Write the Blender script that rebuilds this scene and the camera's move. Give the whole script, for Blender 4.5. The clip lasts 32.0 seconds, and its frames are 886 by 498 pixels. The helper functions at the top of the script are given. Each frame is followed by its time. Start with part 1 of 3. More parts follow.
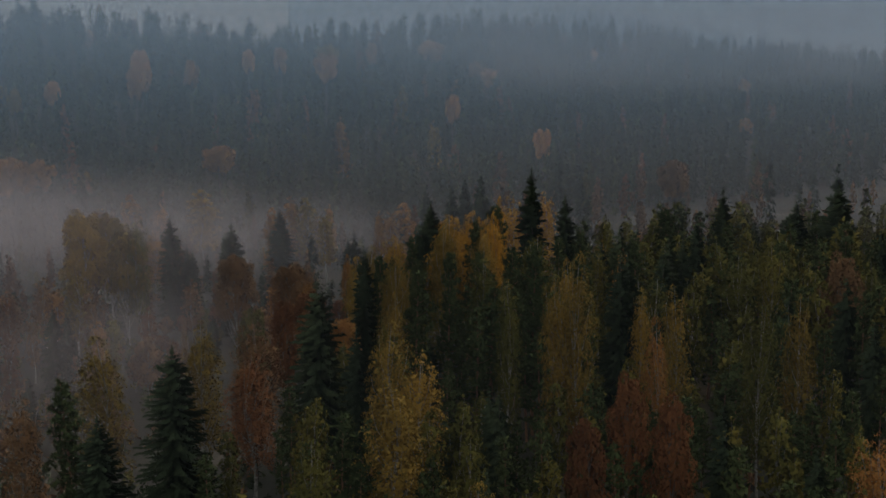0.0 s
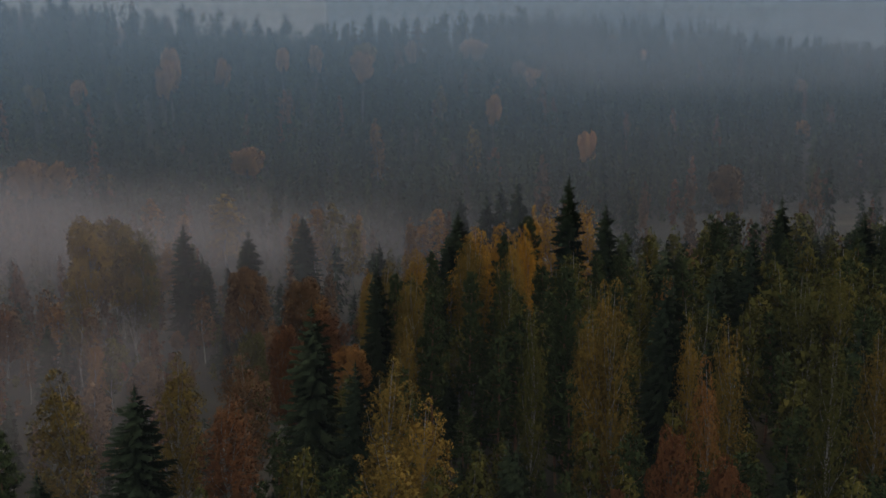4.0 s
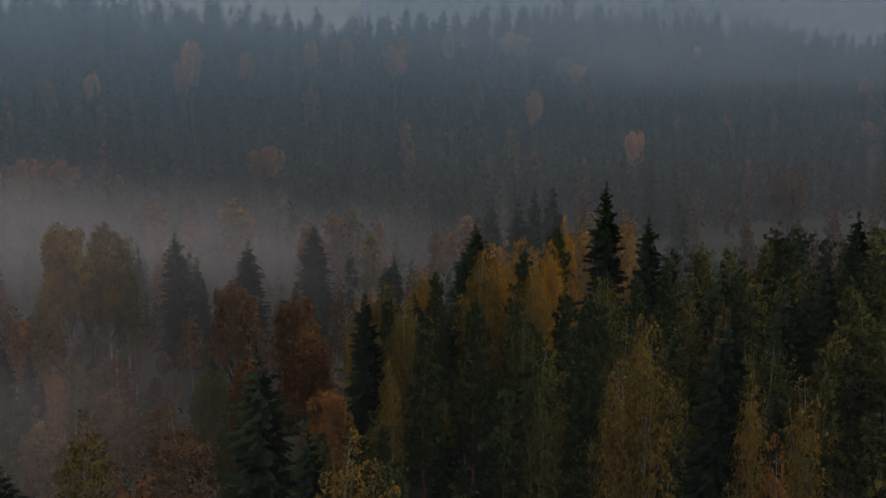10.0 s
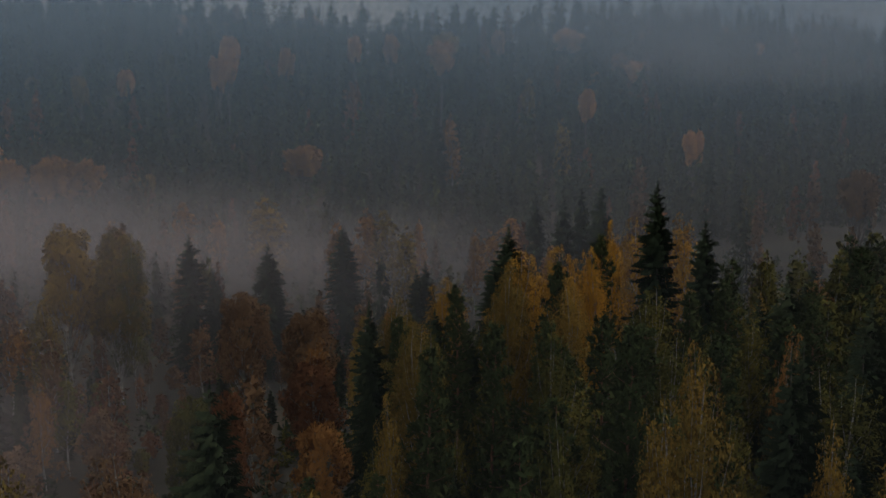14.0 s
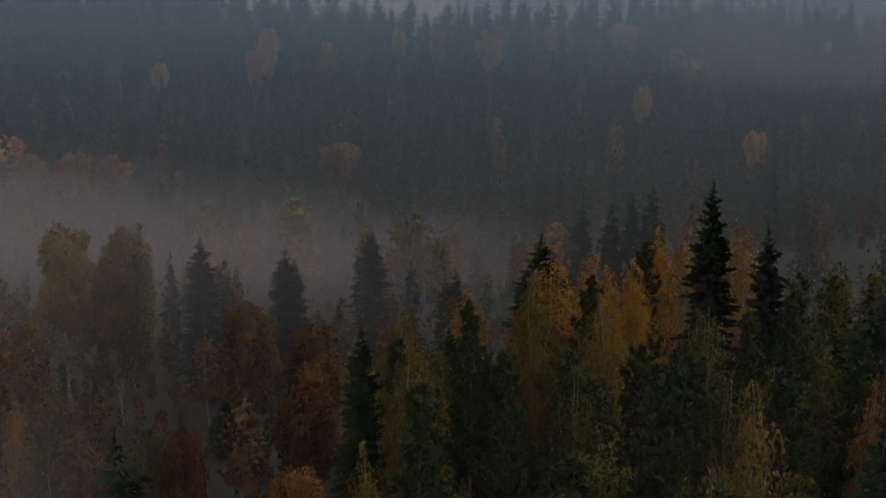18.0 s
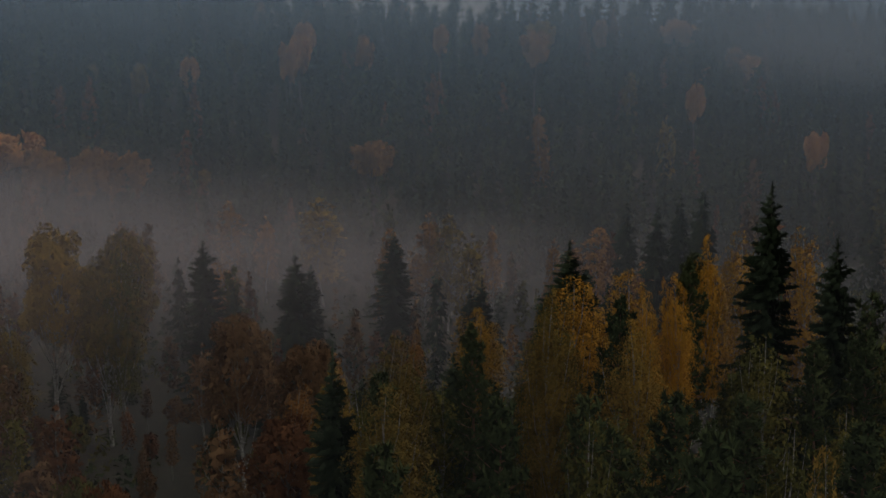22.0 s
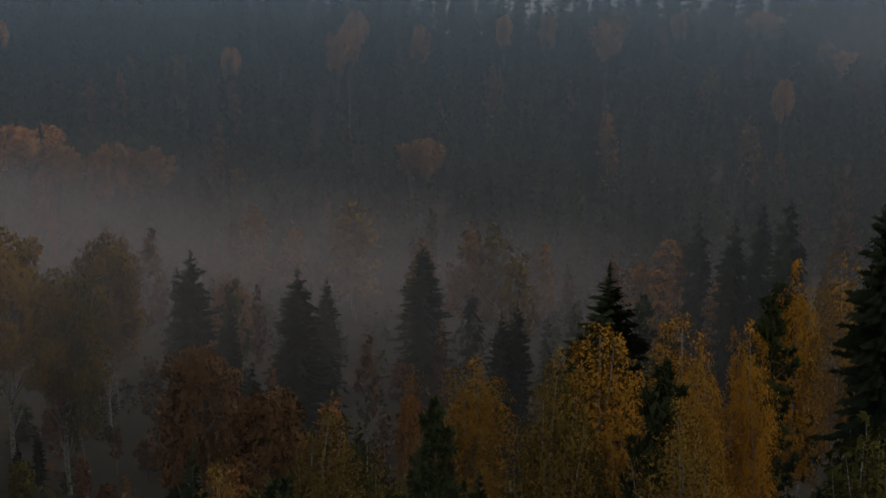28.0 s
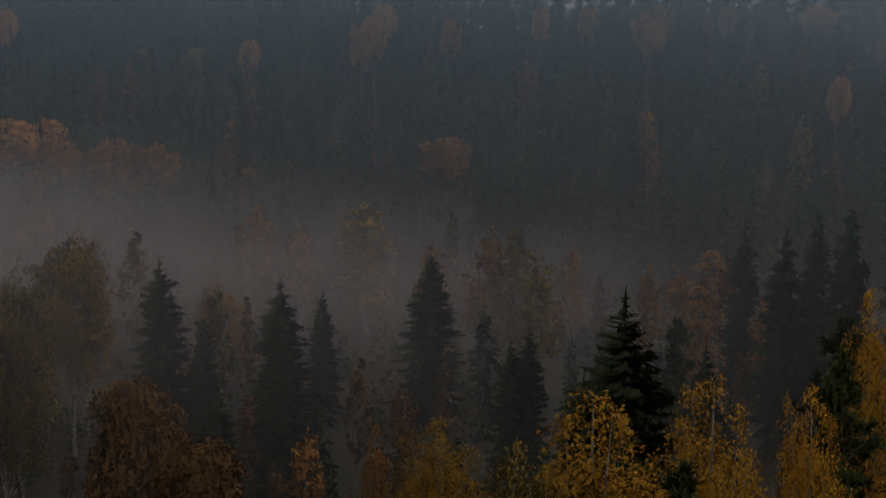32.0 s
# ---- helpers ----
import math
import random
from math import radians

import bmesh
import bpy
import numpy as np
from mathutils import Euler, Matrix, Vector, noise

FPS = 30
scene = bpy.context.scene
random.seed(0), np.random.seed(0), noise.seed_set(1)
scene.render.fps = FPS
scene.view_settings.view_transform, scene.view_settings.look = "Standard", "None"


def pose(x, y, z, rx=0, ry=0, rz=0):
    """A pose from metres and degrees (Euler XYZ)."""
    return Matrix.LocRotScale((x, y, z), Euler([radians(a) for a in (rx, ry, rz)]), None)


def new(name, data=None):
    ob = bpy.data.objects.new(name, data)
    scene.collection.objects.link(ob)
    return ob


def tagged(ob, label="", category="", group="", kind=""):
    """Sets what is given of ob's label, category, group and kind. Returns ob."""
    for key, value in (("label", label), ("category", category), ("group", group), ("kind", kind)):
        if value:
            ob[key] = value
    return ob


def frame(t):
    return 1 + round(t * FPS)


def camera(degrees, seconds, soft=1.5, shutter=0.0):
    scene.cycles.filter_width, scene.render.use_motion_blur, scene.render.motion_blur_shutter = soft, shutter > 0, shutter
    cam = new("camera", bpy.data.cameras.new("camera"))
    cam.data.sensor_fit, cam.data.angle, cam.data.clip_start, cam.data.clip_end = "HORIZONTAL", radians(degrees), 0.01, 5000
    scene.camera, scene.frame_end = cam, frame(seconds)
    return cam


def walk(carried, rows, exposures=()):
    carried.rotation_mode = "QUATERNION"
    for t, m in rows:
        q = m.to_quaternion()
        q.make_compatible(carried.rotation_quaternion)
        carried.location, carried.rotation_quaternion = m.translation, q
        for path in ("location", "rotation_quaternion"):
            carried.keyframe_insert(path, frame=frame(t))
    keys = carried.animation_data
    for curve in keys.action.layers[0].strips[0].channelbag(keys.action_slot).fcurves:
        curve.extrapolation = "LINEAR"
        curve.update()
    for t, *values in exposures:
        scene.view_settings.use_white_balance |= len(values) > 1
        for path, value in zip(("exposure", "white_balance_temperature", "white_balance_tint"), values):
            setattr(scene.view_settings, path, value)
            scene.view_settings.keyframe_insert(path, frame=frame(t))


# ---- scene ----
cam = camera(40.07, 32.0, soft=1.6)
# seconds, x, y, z, yaw to the left, pitch, roll
PATH = [
    (0.0, 0.00, 0.00, 60.00, -0.002, -9.540, -0.411),
    (1.0, 0.88, 4.12, 59.64, 0.634, -9.495, -0.368),
    (2.0, 1.60, 8.28, 59.44, 1.233, -9.496, -0.358),
    (3.0, 2.25, 12.45, 59.28, 1.835, -9.503, -0.385),
    (3.5, 2.57, 14.51, 59.18, 2.090, -9.491, -0.393),
    (5.5, 3.88, 22.58, 58.72, 2.999, -9.491, -0.324),
    (6.0, 4.17, 24.63, 58.57, 3.170, -9.495, -0.321),
    (7.0, 4.73, 28.78, 58.24, 3.462, -9.471, -0.349),
    (8.0, 5.24, 32.89, 57.82, 3.790, -9.449, -0.337),
    (9.0, 5.78, 36.97, 57.40, 4.242, -9.432, -0.284),
    (10.0, 6.18, 40.94, 56.94, 4.747, -9.419, -0.227),
    (11.0, 6.65, 45.02, 56.47, 5.463, -9.387, -0.202),
    (12.0, 7.12, 49.10, 55.94, 6.155, -9.373, -0.257),
    (13.0, 7.58, 53.17, 55.41, 6.893, -9.330, -0.295),
    (14.0, 7.96, 57.10, 54.83, 7.534, -9.297, -0.295),
    (14.5, 8.16, 59.07, 54.50, 7.892, -9.273, -0.279),
    (16.5, 8.81, 67.03, 53.45, 9.282, -9.207, -0.120),
    (17.0, 8.89, 68.99, 53.25, 9.659, -9.222, -0.088),
    (18.0, 9.12, 72.83, 52.80, 10.288, -9.190, -0.028),
    (19.0, 9.23, 76.67, 52.46, 10.953, -9.210, 0.033),
    (20.0, 9.35, 80.38, 51.88, 11.543, -9.130, 0.113),
    (21.0, 9.47, 84.17, 51.39, 12.138, -9.092, 0.187),
    (22.0, 9.60, 88.08, 51.02, 12.812, -9.084, 0.224),
    (23.0, 9.62, 92.05, 50.69, 13.436, -9.095, 0.232),
    (24.0, 9.60, 96.07, 50.26, 14.136, -9.075, 0.261),
    (25.0, 9.56, 100.10, 49.82, 14.771, -9.058, 0.310),
    (25.5, 9.53, 102.14, 49.60, 15.112, -9.048, 0.342),
    (27.5, 9.20, 110.57, 48.70, 16.346, -8.977, 0.495),
    (28.0, 9.09, 112.66, 48.48, 16.638, -8.963, 0.530),
    (29.0, 8.83, 116.83, 48.08, 17.204, -8.928, 0.576),
    (30.0, 8.57, 120.96, 47.73, 17.796, -8.926, 0.642),
    (31.0, 8.25, 125.02, 47.33, 18.274, -8.904, 0.724),
    (32.0, 7.96, 129.09, 46.92, 18.818, -8.905, 0.858),
]
walk(cam, [(t, pose(x, y, z, 90 + pitch, 0, yaw) @ pose(0, 0, 0, 0, 0, roll)) for t, x, y, z, yaw, pitch, roll in PATH],
     exposures=[(0.0, 0.06, 6500, 11), (13.0, -0.19, 6600, 12), (32.0, -0.62, 6850, 13)])


# ---- light ----
SUN_ELEVATION, SUN_TURN = 62.0, 60.0
world = bpy.data.worlds.new("overcast_sky")
scene.world = world
world.use_nodes = True
wn, wl = world.node_tree.nodes, world.node_tree.links
wn.clear()
sky = wn.new("ShaderNodeTexSky")
sky.sky_type, sky.sun_disc = "NISHITA", False
sky.sun_elevation, sky.sun_rotation = radians(SUN_ELEVATION), radians(SUN_TURN)
sky.air_density, sky.dust_density, sky.ozone_density = 1.0, 6.0, 1.0
cloud = wn.new("ShaderNodeMix")
cloud.data_type = "RGBA"
cloud.inputs["Factor"].default_value = 0.85
cloud.inputs["B"].default_value = (9.4, 9.3, 9.1, 1)
wl.new(sky.outputs[0], cloud.inputs["A"])
back = wn.new("ShaderNodeBackground")
back.inputs["Strength"].default_value = 0.1
# an overcast sky is about three times as bright overhead as at the horizon
coord, axis, rise, dome = wn.new("ShaderNodeTexCoord"), wn.new("ShaderNodeSeparateXYZ"), wn.new("ShaderNodeMath"), wn.new("ShaderNodeVectorMath")
wl.new(coord.outputs["Generated"], axis.inputs[0])
rise.operation, rise.use_clamp = "MULTIPLY_ADD", True
rise.inputs[1].default_value, rise.inputs[2].default_value = 0.66, 0.34
wl.new(axis.outputs["Z"], rise.inputs[0])
dome.operation = "SCALE"
wl.new(cloud.outputs["Result"], dome.inputs[0])
wl.new(rise.outputs[0], dome.inputs["Scale"])
wl.new(dome.outputs[0], back.inputs["Color"])
wl.new(back.outputs[0], wn.new("ShaderNodeOutputWorld").inputs["Surface"])
sun = new("sun", bpy.data.lights.new("sun", "SUN"))
sun.data.energy, sun.data.angle, sun.data.color = 0.5, radians(40), (1.0, 0.95, 0.88)
sun.matrix_world = pose(0, 0, 300, 90 - SUN_ELEVATION, 0, 180 - SUN_TURN)
scene.cycles.transparent_max_bounces = 48


# ---- materials ----
def ramp(nodes, stops):
    r = nodes.new("ShaderNodeValToRGB")
    e = r.color_ramp.elements
    while len(e) < len(stops):
        e.new(0.5)
    for item, (p, c) in zip(e, stops):
        item.position, item.color = p, (*c, 1)
    return r


def leaf_material(name, stops, through_light=0.2, spread=0.26):
    """Foliage: each leaf clump and each tree takes its own tone."""
    m = bpy.data.materials.new(name)
    m.use_nodes = True
    n, k = m.node_tree.nodes, m.node_tree.links
    n.clear()
    geo, info = n.new("ShaderNodeNewGeometry"), n.new("ShaderNodeObjectInfo")
    coord, tex = n.new("ShaderNodeTexCoord"), n.new("ShaderNodeTexNoise")
    tex.inputs["Scale"].default_value = 0.55
    k.new(coord.outputs["Object"], tex.inputs["Vector"])
    a = n.new("ShaderNodeMath")
    a.operation = "MULTIPLY"
    a.inputs[1].default_value = spread
    k.new(geo.outputs["Random Per Island"], a.inputs[0])
    b = n.new("ShaderNodeMath")
    b.operation = "MULTIPLY_ADD"
    b.inputs[1].default_value = 0.3
    k.new(info.outputs["Random"], b.inputs[0])
    k.new(a.outputs[0], b.inputs[2])
    c = n.new("ShaderNodeMath")
    c.operation = "MULTIPLY_ADD"
    c.inputs[1].default_value = 0.5
    k.new(tex.outputs[0], c.inputs[0])
    k.new(b.outputs[0], c.inputs[2])
    speck = n.new("ShaderNodeTexNoise")
    speck.inputs["Scale"].default_value = 7.0
    k.new(coord.outputs["Object"], speck.inputs["Vector"])
    e = n.new("ShaderNodeMath")
    e.operation = "MULTIPLY_ADD"
    e.inputs[1].default_value = 0.28
    k.new(speck.outputs[0], e.inputs[0])
    k.new(c.outputs[0], e.inputs[2])
    d = n.new("ShaderNodeMath")
    d.operation = "SUBTRACT"
    d.inputs[1].default_value = 0.17
    k.new(e.outputs[0], d.inputs[0])
    r = ramp(n, stops)
    k.new(d.outputs[0], r.inputs[0])
    front, behind, mix = n.new("ShaderNodeBsdfDiffuse"), n.new("ShaderNodeBsdfTranslucent"), n.new("ShaderNodeMixShader")
    k.new(r.outputs[0], front.inputs[0])
    k.new(r.outputs[0], behind.inputs[0])
    mix.inputs[0].default_value = through_light
    k.new(front.outputs[0], mix.inputs[1])
    k.new(behind.outputs[0], mix.inputs[2])
    k.new(mix.outputs[0], n.new("ShaderNodeOutputMaterial").inputs[0])
    return m


def bark_material(name, stops, scale, stretch):
    m = bpy.data.materials.new(name)
    m.use_nodes = True
    n, k = m.node_tree.nodes, m.node_tree.links
    p = n["Principled BSDF"]
    p.inputs["Roughness"].default_value = 0.9
    coord, mapping, tex = n.new("ShaderNodeTexCoord"), n.new("ShaderNodeMapping"), n.new("ShaderNodeTexNoise")
    mapping.inputs["Scale"].default_value = (1, 1, stretch)
    tex.inputs["Scale"].default_value, tex.inputs["Detail"].default_value = scale, 5
    k.new(coord.outputs["Object"], mapping.inputs[0])
    k.new(mapping.outputs[0], tex.inputs["Vector"])
    r = ramp(n, stops)
    k.new(tex.outputs[0], r.inputs[0])
    k.new(r.outputs[0], p.inputs["Base Color"])
    bump = n.new("ShaderNodeBump")
    bump.inputs["Strength"].default_value = 0.5
    k.new(tex.outputs[0], bump.inputs["Height"])
    k.new(bump.outputs[0], p.inputs["Normal"])
    return m


LEAF = {
    "y": leaf_material("yellow_birch_leaves", [(0.0, (0.05, 0.043, 0.015)), (0.4, (0.14, 0.1, 0.025)), (1.0, (0.42, 0.25, 0.05))]),
    "k": leaf_material("golden_leaves", [(0.0, (0.06, 0.056, 0.018)), (0.4, (0.26, 0.145, 0.025)), (1.0, (0.8, 0.39, 0.042))]),
    "g": leaf_material("olive_birch_leaves", [(0.0, (0.027, 0.032, 0.013)), (0.5, (0.075, 0.074, 0.02)), (1.0, (0.23, 0.18, 0.04))]),
    "o": leaf_material("orange_leaves", [(0.0, (0.09, 0.052, 0.02)), (0.5, (0.25, 0.122, 0.038)), (1.0, (0.48, 0.23, 0.065))]),
    "a": leaf_material("amber_leaves", [(0.0, (0.13, 0.07, 0.03)), (0.5, (0.48, 0.225, 0.08)), (1.0, (0.8, 0.4, 0.13))]),
    "r": leaf_material("rust_leaves", [(0.0, (0.05, 0.027, 0.015)), (0.5, (0.13, 0.058, 0.026)), (1.0, (0.25, 0.108, 0.04))]),
    "b": leaf_material("brown_leaves", [(0.0, (0.06, 0.04, 0.024)), (0.5, (0.14, 0.082, 0.042)), (1.0, (0.25, 0.145, 0.07))]),
    "d": leaf_material("dark_needles", [(0.0, (0.013, 0.02, 0.013)), (0.5, (0.03, 0.044, 0.024)), (1.0, (0.065, 0.08, 0.038))], 0.1),
    "p": leaf_material("pine_needles", [(0.0, (0.02, 0.03, 0.014)), (0.5, (0.042, 0.058, 0.023)), (1.0, (0.09, 0.1, 0.037))], 0.12),
}
BARK = {
    "birch": bark_material("birch_bark", [(0.3, (0.04, 0.036, 0.032)), (0.5, (0.22, 0.21, 0.19)), (0.8, (0.46, 0.44, 0.41))], 3.0, 2.5),
    "aspen": bark_material("aspen_bark", [(0.25, (0.05, 0.045, 0.04)), (0.5, (0.13, 0.12, 0.10)), (0.8, (0.24, 0.23, 0.19))], 3.0, 1.5),
    "spruce": bark_material("spruce_bark", [(0.3, (0.05, 0.04, 0.032)), (0.7, (0.14, 0.115, 0.095))], 6.0, 0.4),
    "pine": bark_material("pine_bark", [(0.3, (0.09, 0.05, 0.03)), (0.7, (0.26, 0.13, 0.07))], 5.0, 0.4),
}


def ground_material():
    m = bpy.data.materials.new("forest_floor")
    m.use_nodes = True
    n, k = m.node_tree.nodes, m.node_tree.links
    p = n["Principled BSDF"]
    p.inputs["Roughness"].default_value = 1.0
    coord = n.new("ShaderNodeTexCoord")
    wide, fine = n.new("ShaderNodeTexNoise"), n.new("ShaderNodeTexNoise")
    wide.inputs["Scale"].default_value, fine.inputs["Scale"].default_value = 0.05, 1.3
    wide.inputs["Detail"].default_value, fine.inputs["Detail"].default_value = 6, 8
    k.new(coord.outputs["Object"], wide.inputs["Vector"])
    k.new(coord.outputs["Object"], fine.inputs["Vector"])
    a = ramp(n, [(0.35, (0.016, 0.018, 0.01)), (0.55, (0.034, 0.03, 0.017)), (0.74, (0.085, 0.062, 0.034))])
    b = ramp(n, [(0.3, (0.35, 0.35, 0.33)), (0.75, (1.0, 0.95, 0.85))])
    k.new(wide.outputs[0], a.inputs[0])
    k.new(fine.outputs[0], b.inputs[0])
    mix = n.new("ShaderNodeMix")
    mix.data_type, mix.blend_type = "RGBA", "MULTIPLY"
    mix.inputs["Factor"].default_value = 0.9
    k.new(a.outputs[0], mix.inputs["A"])
    k.new(b.outputs[0], mix.inputs["B"])
    k.new(mix.outputs["Result"], p.inputs["Base Color"])
    bump = n.new("ShaderNodeBump")
    bump.inputs["Strength"].default_value = 0.8
    k.new(fine.outputs[0], bump.inputs["Height"])
    k.new(bump.outputs[0], p.inputs["Normal"])
    return m


# ---- ground ----
def smooth(a, b, v):
    t = min(1.0, max(0.0, (v - a) / (b - a)))
    return t * t * (3 - 2 * t)


def along(x, points):
    return float(np.interp(x, [p[0] for p in points], [p[1] for p in points]))


def ground_height(x, y):
    """A wooded spur, the valley floor beside it, and the long hillside behind."""
    spur = smooth(-40, -8, x + 0.45 * max(0, 140 - y)) * smooth(-228, -178, 0.35 * max(x, 0) - y)
    z = 8 + 9.5 * spur
    foot = along(x, [(-300, 225), (-100, 300), (0, 345), (60, 390), (200, 480)])
    crest = along(x, [(-300, 385), (-54, 463), (5, 520), (83, 690), (156, 772), (300, 860)])
    top = along(x, [(-300, 60), (-168, 59), (-110, 54), (-54, 48.5), (5, 53), (83, 62), (156, 51), (260, 38)])
    q = (y - foot) / (crest - foot)
    if q > 0:
        z += (top - 8) * (1.25 * q - 0.25 * q * q if q < 1 else max(-0.3, 1 - 0.6 * (q - 1)))
    return z


def ground_relief(x, y):
    near = max(0.0, 1 - (abs(x) + abs(y - 200)) / 1500)
    return ground_height(x, y) + near * 0.9 * noise.noise((x * 0.06, y * 0.06, 0)) + near * 0.25 * noise.noise((x * 0.3, y * 0.3, 4))


def build_ground():
    steps = lambda a, b, s, far: [-far, -far / 2, -far / 4, *np.arange(a, b, s), far / 4, far / 2, far]
    xs, ys = steps(-320, 330, 5, 4200), [-4200, -2000, -900, -400, -150, *np.arange(-60, 900, 5), 1200, 2000, 4200]
    verts = [(x, y, ground_relief(x, y)) for y in ys for x in xs]
    w = len(xs)
    faces = [(j * w + i, j * w + i + 1, (j + 1) * w + i + 1, (j + 1) * w + i) for j in range(len(ys) - 1) for i in range(w - 1)]
    me = bpy.data.meshes.new("ground")
    me.from_pydata(verts, [], faces)
    me.polygons.foreach_set("use_smooth", [True] * len(faces))
    me.materials.append(ground_material())
    tagged(new("ground", me), "mossy brown forest floor of a spur, valley and hillside", "ground", kind="structure")


build_ground()


# ---- trees ----
def crown_normals(v, f, outward=0.7):
    """Normals bent outward and to the sky, so a crown shades as one rounded mass: the faces so wound, and a normal for
    each of their points.
    """
    a, b, c = v[f[:, 0]], v[f[:, 1]], v[f[:, 2]]
    mid = (a + b + c) / 3
    flat = np.cross(b - a, c - a)
    flat /= np.linalg.norm(flat, axis=1, keepdims=True) + 1e-9
    low, high = mid[:, 2].min(), mid[:, 2].max()
    side = mid[:, :2] - mid[:, :2].mean(0)
    r = np.linalg.norm(side, axis=1, keepdims=True) + 1e-6
    out = np.concatenate([side / r * np.minimum(1, r / (0.5 * np.percentile(r, 90))), 0.3 + 0.5 * (mid[:, 2:] - low) / (high - low)], 1)
    out /= np.linalg.norm(out, axis=1, keepdims=True)
    turn = (flat * out).sum(1) < 0
    f = f.copy()
    f[turn, 1], f[turn, 2] = f[turn, 2], f[turn, 1].copy()
    flat[turn] *= -1
    n = outward * out + (1 - outward) * flat
    return f, np.repeat(n / np.linalg.norm(n, axis=1, keepdims=True), 3, axis=0)


class Shape:
    """Gathers vertices and faces for one mesh."""

    def __init__(self):
        self.v, self.f = [], []

    def tube(self, path, radii, sides):
        base = len(self.v)
        for i, (p, r) in enumerate(zip(path, radii)):
            d = (path[min(i + 1, len(path) - 1)] - path[max(i - 1, 0)]).normalized()
            u = d.orthogonal().normalized()
            w = d.cross(u)
            for s in range(sides):
                a = 2 * math.pi * s / sides
                self.v.append(p + u * (r * math.cos(a)) + w * (r * math.sin(a)))
        for i in range(len(path) - 1):
            for s in range(sides):
                t = (s + 1) % sides
                self.f.append((base + i * sides + s, base + i * sides + t, base + (i + 1) * sides + t, base + (i + 1) * sides + s))

    def leaf(self, p, along_, across):
        """One clump of leaves or needles: broad where it is attached, with a point at its end."""
        n = len(self.v)
        self.v += [p - along_ * 0.5 - across * 0.5, p - along_ * 0.4 + across * 0.5, p + along_ * 0.6]
        self.f.append((n, n + 1, n + 2))

    def mesh(self, name, material, smooth_faces=False):
        me = bpy.data.meshes.new(name)
        points = [tuple(v) for v in self.v]
        if name == "crown":
            faces, normals = crown_normals(np.array(points), np.array(self.f), 0.45 if material in (LEAF["d"], LEAF["p"]) else 0.82)
            me.from_pydata(points, [], faces.tolist(), shade_flat=False)
            me.normals_split_custom_set(normals.tolist())
        else:
            me.from_pydata(points, [], self.f)
        if smooth_faces:
            me.polygons.foreach_set("use_smooth", [True] * len(self.f))
        me.materials.append(material)
        return me


def any_way(rng, flat=1.0):
    a, z = rng.uniform(0, 2 * math.pi), rng.uniform(-1, 1) * flat
    r = math.sqrt(max(0.0, 1 - z * z))
    return Vector((r * math.cos(a), r * math.sin(a), z))


def turned(a, out, up):
    return Vector((math.cos(a) * out, math.sin(a) * out, up))


def inner_leaves(crown, rng, count, size, low, high, radius, hang=0.5):
    """The foliage inside a crown, which keeps the light from its heart."""
    for _ in range(count):
        q = rng.random()
        a, r = rng.uniform(0, 6.283), radius(q) * math.sqrt(rng.random())
        big = size * rng.uniform(0.6, 1.3)
        crown.leaf(turned(a, r, low + (high - low) * q), (any_way(rng) + Vector((0, 0, -hang))).normalized() * big * 1.3, any_way(rng) * big)


